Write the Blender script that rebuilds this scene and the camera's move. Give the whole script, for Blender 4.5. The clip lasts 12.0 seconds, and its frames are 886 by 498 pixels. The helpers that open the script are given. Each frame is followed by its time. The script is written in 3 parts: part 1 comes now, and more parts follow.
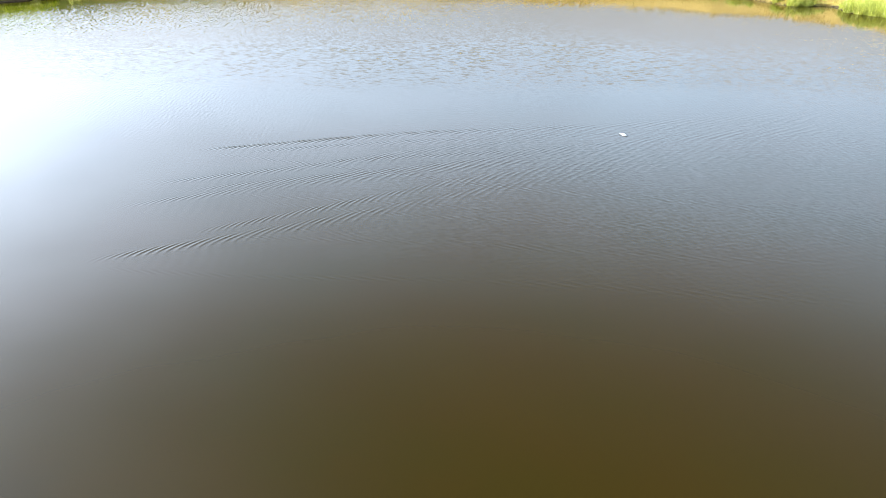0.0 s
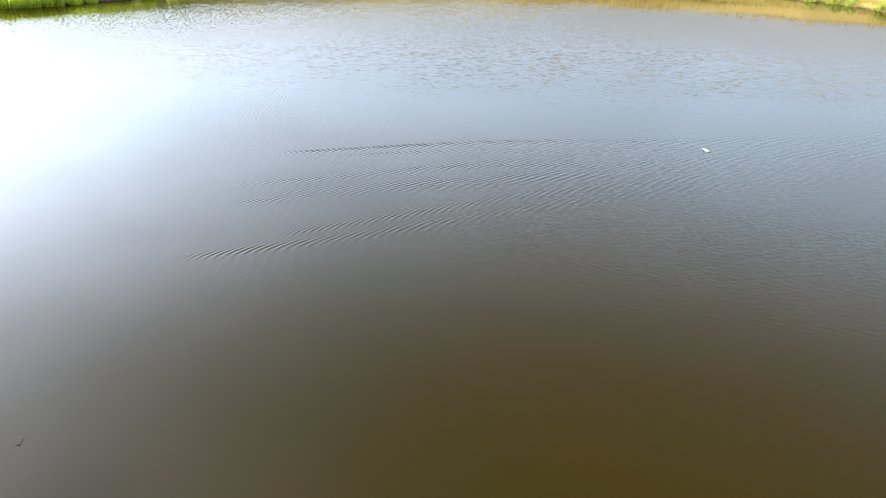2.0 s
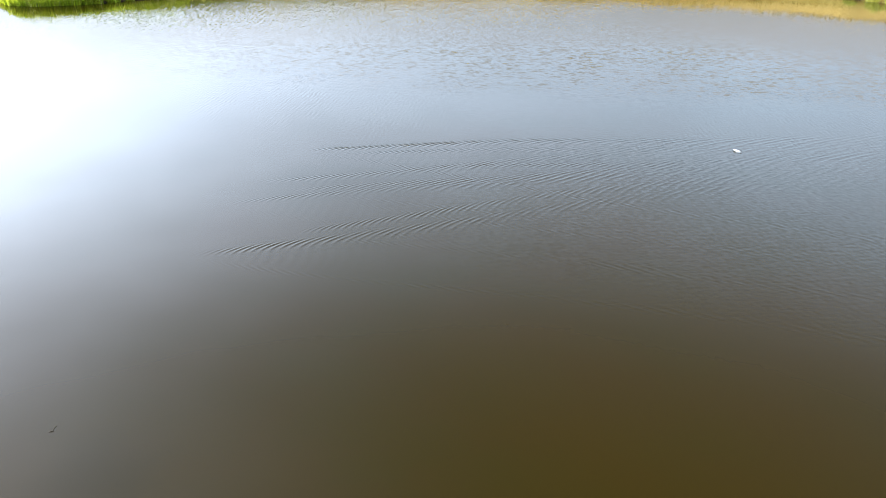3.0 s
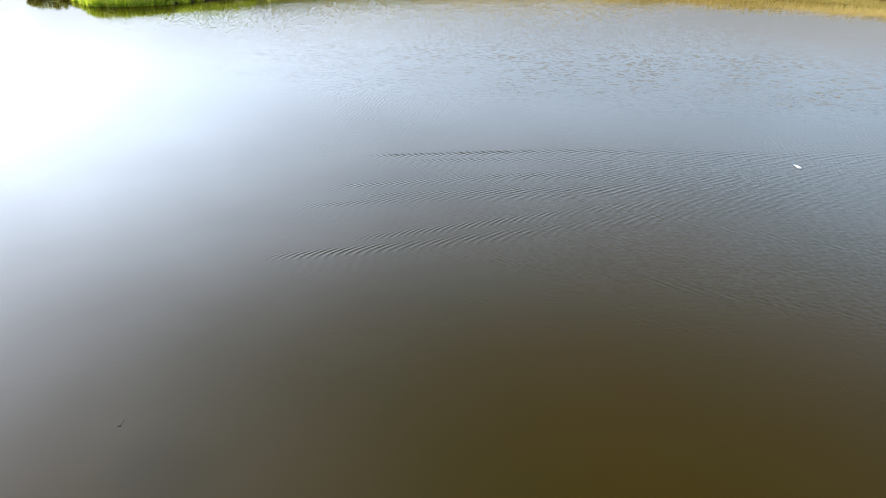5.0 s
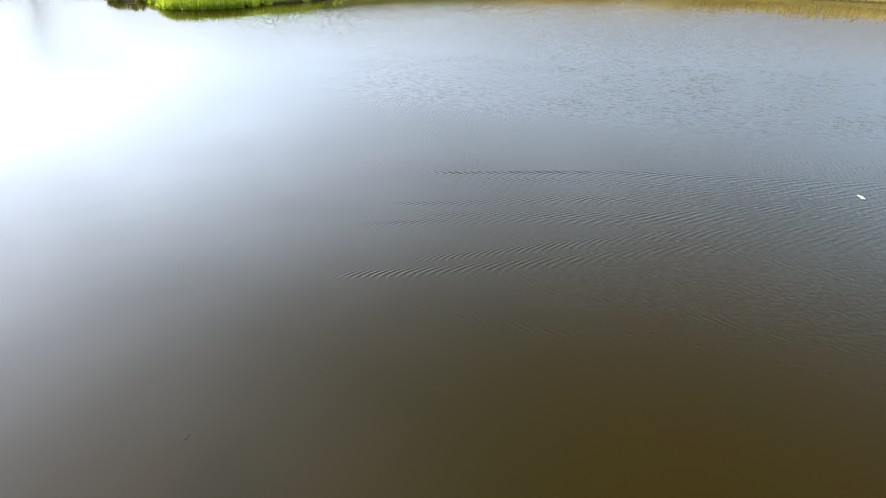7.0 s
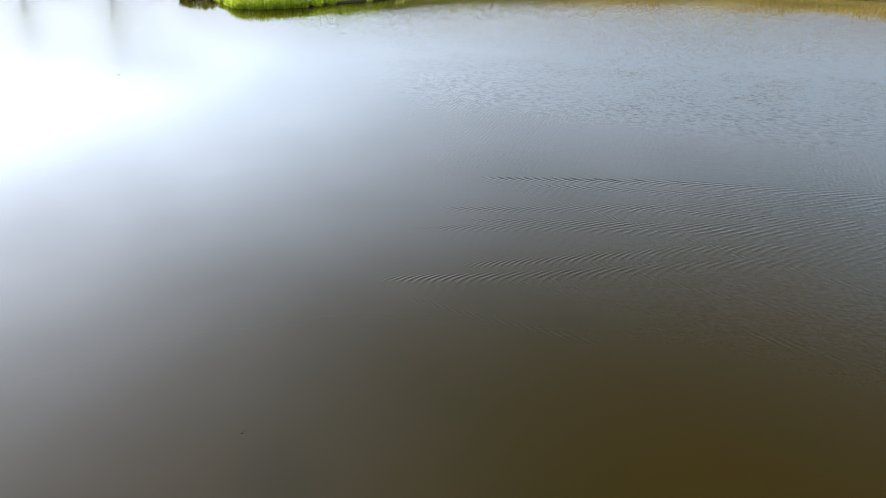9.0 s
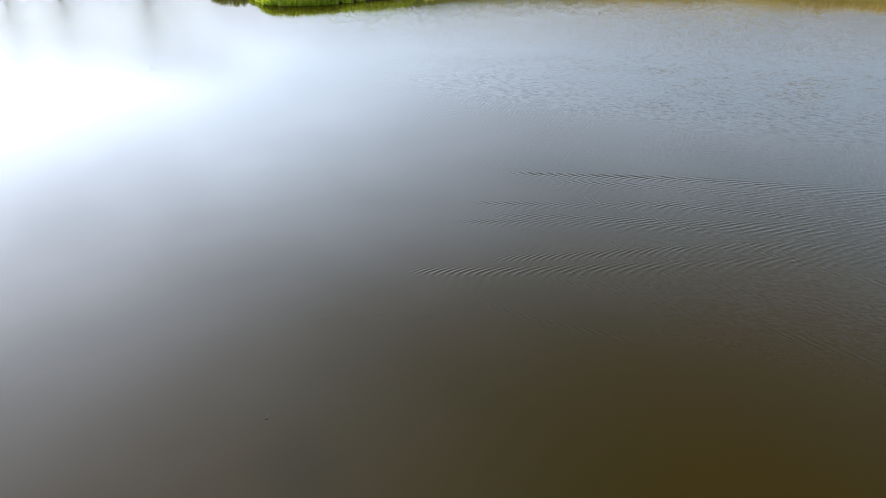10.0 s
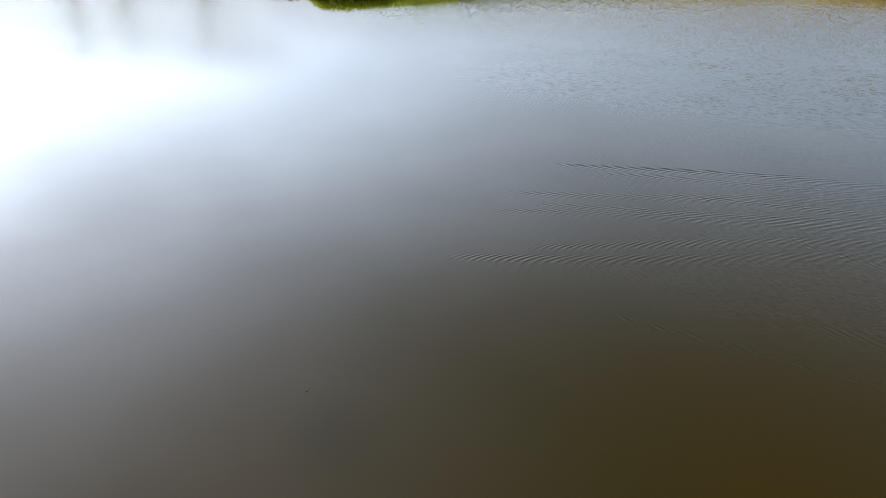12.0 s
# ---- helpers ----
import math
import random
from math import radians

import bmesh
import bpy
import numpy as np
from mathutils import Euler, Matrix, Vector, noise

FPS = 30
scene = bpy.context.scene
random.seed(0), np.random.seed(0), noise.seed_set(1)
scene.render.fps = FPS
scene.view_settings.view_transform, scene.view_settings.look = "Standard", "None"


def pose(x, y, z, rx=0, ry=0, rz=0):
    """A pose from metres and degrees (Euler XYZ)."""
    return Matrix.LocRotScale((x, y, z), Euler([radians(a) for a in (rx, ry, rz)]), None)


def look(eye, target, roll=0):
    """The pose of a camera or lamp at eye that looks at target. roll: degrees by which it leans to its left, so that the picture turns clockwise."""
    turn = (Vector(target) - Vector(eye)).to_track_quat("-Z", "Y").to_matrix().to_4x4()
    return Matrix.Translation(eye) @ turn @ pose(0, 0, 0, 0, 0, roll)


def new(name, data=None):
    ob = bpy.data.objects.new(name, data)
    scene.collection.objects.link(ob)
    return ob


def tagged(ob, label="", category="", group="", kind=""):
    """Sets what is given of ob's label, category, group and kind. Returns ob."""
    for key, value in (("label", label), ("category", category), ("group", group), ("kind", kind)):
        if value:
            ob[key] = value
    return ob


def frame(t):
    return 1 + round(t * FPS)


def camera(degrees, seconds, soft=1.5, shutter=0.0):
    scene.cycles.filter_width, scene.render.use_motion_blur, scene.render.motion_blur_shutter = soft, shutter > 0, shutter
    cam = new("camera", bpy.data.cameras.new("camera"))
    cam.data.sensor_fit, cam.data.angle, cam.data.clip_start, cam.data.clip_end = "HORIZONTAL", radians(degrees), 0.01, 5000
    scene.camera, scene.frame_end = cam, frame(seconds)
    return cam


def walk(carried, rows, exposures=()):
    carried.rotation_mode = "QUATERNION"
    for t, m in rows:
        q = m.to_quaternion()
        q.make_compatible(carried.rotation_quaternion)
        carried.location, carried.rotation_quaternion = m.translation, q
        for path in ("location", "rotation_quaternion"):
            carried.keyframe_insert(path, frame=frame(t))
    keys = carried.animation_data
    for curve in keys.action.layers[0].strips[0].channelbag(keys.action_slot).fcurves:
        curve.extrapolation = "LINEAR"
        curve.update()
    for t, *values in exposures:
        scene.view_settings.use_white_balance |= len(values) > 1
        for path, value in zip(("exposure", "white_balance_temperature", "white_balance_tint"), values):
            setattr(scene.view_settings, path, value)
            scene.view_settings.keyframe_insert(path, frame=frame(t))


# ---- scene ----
cam = camera(64.7, 12.0, soft=0.9)

# seconds, x, y, z, yaw, pitch, roll
PATH = [
    (0.0, 0.000, -0.000, 6.337, -0.000, -25.674, -0.709),
    (0.5, 0.012, 0.049, 6.350, 1.688, -25.735, -0.611),
    (1.0, 0.011, 0.100, 6.403, 3.419, -25.738, -0.588),
    (1.5, -0.003, 0.145, 6.485, 4.894, -25.727, -0.596),
    (2.0, 0.017, 0.182, 6.563, 6.431, -25.738, -0.599),
    (2.5, 0.047, 0.173, 6.598, 7.638, -25.815, -0.481),
    (3.0, 0.088, 0.136, 6.603, 8.855, -25.952, -0.361),
    (3.5, 0.122, 0.096, 6.651, 10.046, -26.044, -0.250),
    (4.0, 0.150, 0.059, 6.737, 11.222, -26.104, -0.165),
    (4.5, 0.170, 0.030, 6.858, 12.391, -26.147, -0.109),
    (5.0, 0.183, 0.011, 7.009, 13.565, -26.188, -0.076),
    (5.5, 0.186, 0.009, 7.187, 14.752, -26.240, -0.049),
    (6.0, 0.199, 0.002, 7.379, 16.019, -26.338, -0.057),
    (6.5, 0.216, -0.035, 7.588, 17.206, -26.424, -0.022),
    (7.0, 0.260, -0.082, 7.793, 18.481, -26.531, 0.031),
    (7.5, 0.294, -0.120, 7.947, 19.718, -26.610, 0.095),
    (8.0, 0.321, -0.150, 8.052, 20.919, -26.670, 0.178),
    (8.5, 0.343, -0.175, 8.107, 22.090, -26.717, 0.282),
    (9.0, 0.363, -0.198, 8.112, 23.234, -26.761, 0.400),
    (9.5, 0.383, -0.222, 8.069, 24.354, -26.809, 0.505),
    (10.0, 0.402, -0.264, 8.006, 25.483, -26.857, 0.585),
    (10.5, 0.428, -0.311, 7.958, 26.529, -26.885, 0.649),
    (11.0, 0.477, -0.379, 7.923, 27.552, -26.935, 0.732),
    (11.5, 0.551, -0.449, 7.890, 28.476, -26.962, 0.830),
    (12.0, 0.635, -0.509, 7.856, 29.401, -27.013, 0.924),
]
EXPOSURES = [(0.0, 1.22), (3.0, 1.02), (6.5, 0.78), (9.0, 0.57), (12.0, 0.30)]
walk(cam, [(t, pose(x, y, z, 90 + pitch, roll, yaw)) for t, x, y, z, yaw, pitch, roll in PATH], EXPOSURES)

# ---- light ----
SUN_AZIMUTH = 82.0    # degrees to the left of +y
SUN_ELEVATION = 27.0
SKY, CLOUD, CLOUD_HEIGHT, CLOUD_DEPTH, HALO = 0.05, 1.05, 0.265, 0.232, 2.5

sun_way = Vector((-math.sin(radians(SUN_AZIMUTH)) * math.cos(radians(SUN_ELEVATION)),
                  math.cos(radians(SUN_AZIMUTH)) * math.cos(radians(SUN_ELEVATION)),
                  math.sin(radians(SUN_ELEVATION))))
sun_data = bpy.data.lights.new("sun", "SUN")
sun_data.energy, sun_data.angle, sun_data.color = 3.3, radians(0.6), (1.0, 0.9, 0.74)
sun = new("sun", sun_data)
sun.matrix_world = look(sun_way * 200, (0, 0, 0))


def make_world():
    world = bpy.data.worlds.new("world")
    world.use_nodes = True
    scene.world = world
    nt = world.node_tree
    nt.nodes.clear()
    L = nt.links.new

    def calc(operation, a, b=0.0):
        n = nt.nodes.new("ShaderNodeMath")
        n.operation = operation
        for i, v in enumerate((a, b)):
            if isinstance(v, (int, float)):
                n.inputs[i].default_value = v
            else:
                L(v, n.inputs[i])
        return n.outputs[0]

    out = nt.nodes.new("ShaderNodeOutputWorld")
    clear, hazy, both = nt.nodes.new("ShaderNodeBackground"), nt.nodes.new("ShaderNodeBackground"), nt.nodes.new("ShaderNodeAddShader")
    sky = nt.nodes.new("ShaderNodeTexSky")
    sky.sky_type, sky.sun_disc = "NISHITA", False
    sky.sun_elevation, sky.sun_rotation = radians(SUN_ELEVATION), radians(-SUN_AZIMUTH)
    sky.altitude, sky.air_density, sky.dust_density, sky.ozone_density = 100, 1.0, 0.8, 1.5
    L(sky.outputs["Color"], clear.inputs["Color"])
    clear.inputs["Strength"].default_value = SKY
    # a band of bright thin cloud above the horizon and white haze round the sun
    coord = nt.nodes.new("ShaderNodeTexCoord")
    sep = nt.nodes.new("ShaderNodeSeparateXYZ")
    L(coord.outputs["Generated"], sep.inputs[0])
    off = calc("DIVIDE", calc("SUBTRACT", sep.outputs["Z"], CLOUD_HEIGHT), CLOUD_DEPTH)
    low = calc("POWER", 2.718, calc("MULTIPLY", calc("MULTIPLY", off, off), -1.0))
    above = nt.nodes.new("ShaderNodeMapRange")
    above.interpolation_type = "SMOOTHERSTEP"
    L(sep.outputs["Z"], above.inputs["Value"])
    above.inputs["From Min"].default_value, above.inputs["From Max"].default_value = 0.095, 0.22
    clear_of_haze = above.outputs["Result"]
    low = calc("MULTIPLY", low, calc("ADD", 0.48, calc("MULTIPLY", clear_of_haze, 0.52)))
    dot = nt.nodes.new("ShaderNodeVectorMath")
    dot.operation = "DOT_PRODUCT"
    L(coord.outputs["Generated"], dot.inputs[0])
    dot.inputs[1].default_value = sun_way
    near = calc("MAXIMUM", dot.outputs["Value"], 0.0)
    mapping = nt.nodes.new("ShaderNodeMapping")
    mapping.inputs["Scale"].default_value = (1.0, 1.0, 2.6)
    L(coord.outputs["Generated"], mapping.inputs["Vector"])
    cloud = nt.nodes.new("ShaderNodeTexNoise")
    cloud.inputs["Scale"].default_value, cloud.inputs["Detail"].default_value = 2.3, 4
    L(mapping.outputs["Vector"], cloud.inputs["Vector"])
    uneven = calc("ADD", 0.56, calc("MULTIPLY", cloud.outputs["Fac"], 0.88))
    veil = calc("MULTIPLY", calc("MULTIPLY", low, CLOUD), calc("ADD", 1.0, calc("MULTIPLY", calc("POWER", near, 3.0), 4.3)))
    lift = calc("ADD", 0.08, calc("MULTIPLY", calc("MAXIMUM", sep.outputs["Z"], 0.0), 1.75))
    halo = calc("MULTIPLY", calc("MULTIPLY", calc("POWER", near, 5.0), lift), HALO)
    L(calc("MULTIPLY", calc("ADD", veil, halo), uneven), hazy.inputs["Strength"])
    tint = nt.nodes.new("ShaderNodeMix")
    tint.data_type = "RGBA"
    L(near, tint.inputs["Factor"])
    tint.inputs[7].default_value = (0.83, 0.93, 1.11, 1)
    depth = nt.nodes.new("ShaderNodeMix")       # greyish haze low down, blue above it
    depth.data_type = "RGBA"
    L(clear_of_haze, depth.inputs["Factor"])
    depth.inputs[6].default_value, depth.inputs[7].default_value = (1.0, 0.90, 0.87, 1), (0.72, 0.925, 1.18, 1)
    L(depth.outputs[2], tint.inputs[6])
    L(tint.outputs[2], hazy.inputs["Color"])
    L(clear.outputs[0], both.inputs[0])
    L(hazy.outputs[0], both.inputs[1])
    L(both.outputs[0], out.inputs["Surface"])


make_world()


# ---- materials ----
def material(name):
    m = bpy.data.materials.new(name)
    m.use_nodes = True
    nt = m.node_tree
    return m, nt, nt.nodes["Principled BSDF"], nt.links.new


def node(nt, kind, **settings):
    n = nt.nodes.new(kind)
    for key, value in settings.items():
        n.inputs[key].default_value = value
    return n


def math_node(nt, operation, a, b=None):
    n = nt.nodes.new("ShaderNodeMath")
    n.operation = operation
    for i, v in enumerate((a, b)):
        if v is None:
            continue
        if isinstance(v, (int, float)):
            n.inputs[i].default_value = v
        else:
            nt.links.new(v, n.inputs[i])
    return n.outputs[0]


def map_range(nt, value, a, b, c=0.0, d=1.0):
    n = nt.nodes.new("ShaderNodeMapRange")
    n.interpolation_type = "SMOOTHSTEP"
    nt.links.new(value, n.inputs["Value"])
    for key, v in (("From Min", a), ("From Max", b), ("To Min", c), ("To Max", d)):
        n.inputs[key].default_value = v
    return n.outputs["Result"]


def mix_colour(nt, fac, a, b):
    n = nt.nodes.new("ShaderNodeMix")
    n.data_type = "RGBA"
    if isinstance(fac, (int, float)):
        n.inputs["Factor"].default_value = fac
    else:
        nt.links.new(fac, n.inputs["Factor"])
    for i, v in ((6, a), (7, b)):
        if isinstance(v, tuple):
            n.inputs[i].default_value = (*v, 1)
        else:
            nt.links.new(v, n.inputs[i])
    return n.outputs[2]


# tilts of the wind's ripples, as slopes
FLECKS, CHOP, TRAIN, BREEZE, STIRRED, LEE = 0.42, 0.19, 0.085, 0.05, 0.06, 0.65


def water_material():
    m, nt, bsdf, L = material("pond_water")
    coord = nt.nodes.new("ShaderNodeTexCoord")
    sep = nt.nodes.new("ShaderNodeSeparateXYZ")
    L(coord.outputs["Object"], sep.inputs[0])
    # silt clouds in the water
    silt = node(nt, "ShaderNodeTexNoise", Scale=0.09, Detail=4)
    L(coord.outputs["Object"], silt.inputs["Vector"])
    murk = node(nt, "ShaderNodeTexNoise", Scale=0.6, Detail=3)
    L(coord.outputs["Object"], murk.inputs["Vector"])
    colour = mix_colour(nt, map_range(nt, silt.outputs["Fac"], 0.3, 0.7), (0.0222, 0.0164, 0.0011), (0.0286, 0.0170, 0.0011))
    colour = mix_colour(nt, map_range(nt, murk.outputs["Fac"], 0.35, 0.68, 0.0, 0.35), colour, (0.0278, 0.0156, 0.0012))
    # a ragged darker patch in the water's colour by the floating twig
    away = nt.nodes.new("ShaderNodeVectorMath")
    away.operation = "DISTANCE"
    L(coord.outputs["Object"], away.inputs[0])
    away.inputs[1].default_value = (-5.3, 6.15, 0.0)
    ragged = math_node(nt, "ADD", away.outputs["Value"], math_node(nt, "MULTIPLY", math_node(nt, "SUBTRACT", murk.outputs["Fac"], 0.5), 1.4))
    colour = mix_colour(nt, map_range(nt, ragged, 0.1, 1.1, 0.30, 0.0), colour, (0.012, 0.0090, 0.0006))
    nt.nodes.remove(bsdf)
    body = nt.nodes.new("ShaderNodeBsdfDiffuse")
    mirror = nt.nodes.new("ShaderNodeBsdfGlossy")
    mirror.inputs["Roughness"].default_value = 0.02
    fresnel = nt.nodes.new("ShaderNodeFresnel")
    fresnel.inputs["IOR"].default_value = 1.333
    surface = nt.nodes.new("ShaderNodeMixShader")
    L(colour, body.inputs["Color"])
    L(fresnel.outputs[0], surface.inputs[0])
    L(body.outputs[0], surface.inputs[1])
    L(mirror.outputs[0], surface.inputs[2])
    L(surface.outputs[0], nt.nodes["Material Output"].inputs["Surface"])
    # wind: each mask says where a kind of ripple lives, in metres over the pond
    open_water = nt.nodes.new("ShaderNodeAttribute")
    open_water.attribute_name = "open_water"
    stirred = nt.nodes.new("ShaderNodeAttribute")
    stirred.attribute_name = "stirred"
    gust = node(nt, "ShaderNodeTexNoise", Scale=0.07, Detail=2)
    puff = node(nt, "ShaderNodeTexNoise", Scale=0.42, Detail=3)
    L(coord.outputs["Object"], gust.inputs["Vector"])
    L(coord.outputs["Object"], puff.inputs["Vector"])

    def times(*values):
        out = values[0]
        for v in values[1:]:
            out = math_node(nt, "MULTIPLY", out, v)
        return out

    def vector(operation, a, b):
        n = nt.nodes.new("ShaderNodeVectorMath")
        n.operation = operation
        for i, v in enumerate((a, b)):
            if isinstance(v, tuple):
                n.inputs[i].default_value = v
            else:
                L(v, n.inputs[i])
        return n.outputs["Value"] if operation == "DOT_PRODUCT" else n.outputs[0]

    def scaled(a, factor):
        n = nt.nodes.new("ShaderNodeVectorMath")
        n.operation = "SCALE"
        L(a, n.inputs[0])
        if isinstance(factor, (int, float)):
            n.inputs["Scale"].default_value = factor
        else:
            L(factor, n.inputs["Scale"])
        return n.outputs[0]

    x, y = sep.outputs["X"], sep.outputs["Y"]
    patch = map_range(nt, gust.outputs["Fac"], 0.36, 0.62, 0.6, 1.0)
    fleck = map_range(nt, puff.outputs["Fac"], 0.36, 0.60, 0.6, 1.0)
    flecked = times(map_range(nt, y, 25.5, 30.5), map_range(nt, y, 35.0, 42.0, 1.0, 0.22), map_range(nt, x, -22.0, -2.0, 0.16, 1.0), map_range(nt, x, 6.0, 17.0, 1.0, 0.4), fleck, patch, open_water.outputs["Fac"])
    trains = times(map_range(nt, y, 33.0, 46.0), map_range(nt, x, -6.0, 9.0, 1.0, 0.15), map_range(nt, x, -38.0, -27.0, 0.12, 1.0), open_water.outputs["Fac"])
    breeze = times(map_range(nt, y, 16.0, 28.0, 0.0, 1.0), map_range(nt, y, 38.0, 46.0, 1.0, 0.3), patch, map_range(nt, x, -24.0, -8.0, 0.35, 1.0))

    lee = times(map_range(nt, math_node(nt, "ADD", x, math_node(nt, "MULTIPLY", y, 1.06)), 1.0, 8.0, 1.0, 0.0), map_range(nt, y, 22.0, 31.0))

    def choppy(scale, detail, amount, stretch=(1, 1, 1)):
        """Tilts of short crossing wavelets, uneven in every direction."""
        squeeze = nt.nodes.new("ShaderNodeMapping")
        squeeze.inputs["Scale"].default_value = stretch
        L(coord.outputs["Object"], squeeze.inputs["Vector"])
        n = node(nt, "ShaderNodeTexNoise", Scale=scale, Detail=detail, Roughness=0.5)
        L(squeeze.outputs["Vector"], n.inputs["Vector"])
        return scaled(vector("MULTIPLY", vector("SUBTRACT", n.outputs["Color"], (0.5, 0.5, 0.5)), (1, 1, 0)), amount)

    def running(way, length, bend, amount):
        """Tilts of long parallel crests that run one way and wander a little."""
        k = Vector((math.cos(radians(way)), math.sin(radians(way)), 0))
        drift = node(nt, "ShaderNodeTexNoise", Scale=1.6, Detail=3, Roughness=0.6)
        L(coord.outputs["Object"], drift.inputs["Vector"])
        along = vector("DOT_PRODUCT", coord.outputs["Object"], tuple(k * (2 * math.pi / length)))
        crest = math_node(nt, "SINE", math_node(nt, "ADD", along, math_node(nt, "MULTIPLY", drift.outputs["Fac"], bend)))
        torn = node(nt, "ShaderNodeTexNoise", Scale=2.6, Detail=1)      # crests are short and come in groups
        L(coord.outputs["Object"], torn.inputs["Vector"])
        crest = times(crest, map_range(nt, torn.outputs["Fac"], 0.38, 0.66, 0.05, 1.6))
        push = nt.nodes.new("ShaderNodeCombineXYZ")
        push.inputs[0].default_value, push.inputs[1].default_value = k.x, k.y
        return scaled(push.outputs[0], times(crest, amount))

    geometry = nt.nodes.new("ShaderNodeNewGeometry")
    tilt = geometry.outputs["Normal"]
    for part_tilt in (choppy(5.5, 2.5, times(flecked, FLECKS), (0.7, 1.0, 1)),
                      choppy(8.5, 2.5, times(trains, CHOP)),
                      running(26, 0.25, 22.0, times(trains, patch, TRAIN)),
                      running(-3, 0.28, 18.0, times(trains, fleck, TRAIN * 0.8)),
                      running(2, 0.16, 12.0, times(breeze, fleck, BREEZE)),
                      choppy(11.0, 1.5, times(breeze, BREEZE * 1.2)),
                      choppy(11.0, 1.5, times(stirred.outputs["Fac"], STIRRED), (0.8, 1.2, 1)),
                      choppy(16.0, 1.5, times(lee, LEE), (1.0, 0.8, 1))):
        tilt = vector("ADD", tilt, part_tilt)
    straight = nt.nodes.new("ShaderNodeVectorMath")
    straight.operation = "NORMALIZE"
    L(tilt, straight.inputs[0])
    L(straight.outputs[0], mirror.inputs["Normal"])
    L(straight.outputs[0], fresnel.inputs["Normal"])
    return m


def ground_material():
    m, nt, bsdf, L = material("bank_turf")
    coord = nt.nodes.new("ShaderNodeTexCoord")
    sep = nt.nodes.new("ShaderNodeSeparateXYZ")
    L(coord.outputs["Object"], sep.inputs[0])
    big = node(nt, "ShaderNodeTexNoise", Scale=0.12, Detail=4)
    small = node(nt, "ShaderNodeTexNoise", Scale=3.0, Detail=6)
    L(coord.outputs["Object"], big.inputs["Vector"])
    L(coord.outputs["Object"], small.inputs["Vector"])
    dry = mix_colour(nt, small.outputs["Fac"], (0.47, 0.325, 0.085), (0.66, 0.475, 0.16))
    green = mix_colour(nt, small.outputs["Fac"], (0.10, 0.14, 0.015), (0.24, 0.26, 0.035))
    side = math_node(nt, "ADD", map_range(nt, sep.outputs["X"], -44.0, 0.0), math_node(nt, "MULTIPLY", math_node(nt, "SUBTRACT", big.outputs["Fac"], 0.5), 1.6))
    turf = mix_colour(nt, map_range(nt, side, 0.25, 0.75), green, dry)
    turf = mix_colour(nt, map_range(nt, sep.outputs["Z"], 0.5, 1.3, 0.35, 0.0), turf, green)
    mud = mix_colour(nt, small.outputs["Fac"], (0.035, 0.025, 0.014), (0.09, 0.065, 0.04))
    colour = mix_colour(nt, map_range(nt, sep.outputs["Z"], 0.05, 0.20), mud, turf)
    L(colour, bsdf.inputs["Base Color"])
    bsdf.inputs["Roughness"].default_value = 0.95
    bsdf.inputs["Specular IOR Level"].default_value = 0.1
    bump = node(nt, "ShaderNodeBump", Distance=0.15)
    L(small.outputs["Fac"], bump.inputs["Height"])
    L(bump.outputs["Normal"], bsdf.inputs["Normal"])
    return m


def blade_material(name, dark, light, dead):
    m, nt, bsdf, L = material(name)
    geo = nt.nodes.new("ShaderNodeNewGeometry")
    rnd = geo.outputs["Random Per Island"]
    colour = mix_colour(nt, rnd, dark, light)
    colour = mix_colour(nt, map_range(nt, rnd, 0.86, 0.97), colour, dead)
    L(colour, bsdf.inputs["Base Color"])
    bsdf.inputs["Roughness"].default_value = 0.5
    bsdf.inputs["Specular IOR Level"].default_value = 0.25
    through_light = nt.nodes.new("ShaderNodeBsdfTranslucent")
    L(colour, through_light.inputs["Color"])
    mix = nt.nodes.new("ShaderNodeMixShader")
    mix.inputs[0].default_value = 0.62
    L(bsdf.outputs[0], mix.inputs[1])
    L(through_light.outputs[0], mix.inputs[2])
    L(mix.outputs[0], nt.nodes["Material Output"].inputs["Surface"])
    return m


def plain_material(name, dark, light, rough, scale=30.0, transmission=0.0, bump_depth=0.002, gloss=0.5):
    m, nt, bsdf, L = material(name)
    coord = nt.nodes.new("ShaderNodeTexCoord")
    n = node(nt, "ShaderNodeTexNoise", Scale=scale, Detail=5)
    L(coord.outputs["Object"], n.inputs["Vector"])
    L(mix_colour(nt, map_range(nt, n.outputs["Fac"], 0.35, 0.65), dark, light), bsdf.inputs["Base Color"])
    bsdf.inputs["Roughness"].default_value = rough
    bsdf.inputs["Transmission Weight"].default_value = transmission
    bsdf.inputs["Specular IOR Level"].default_value = gloss
    bump = node(nt, "ShaderNodeBump", Distance=bump_depth)
    L(n.outputs["Fac"], bump.inputs["Height"])
    L(bump.outputs["Normal"], bsdf.inputs["Normal"])
    return m


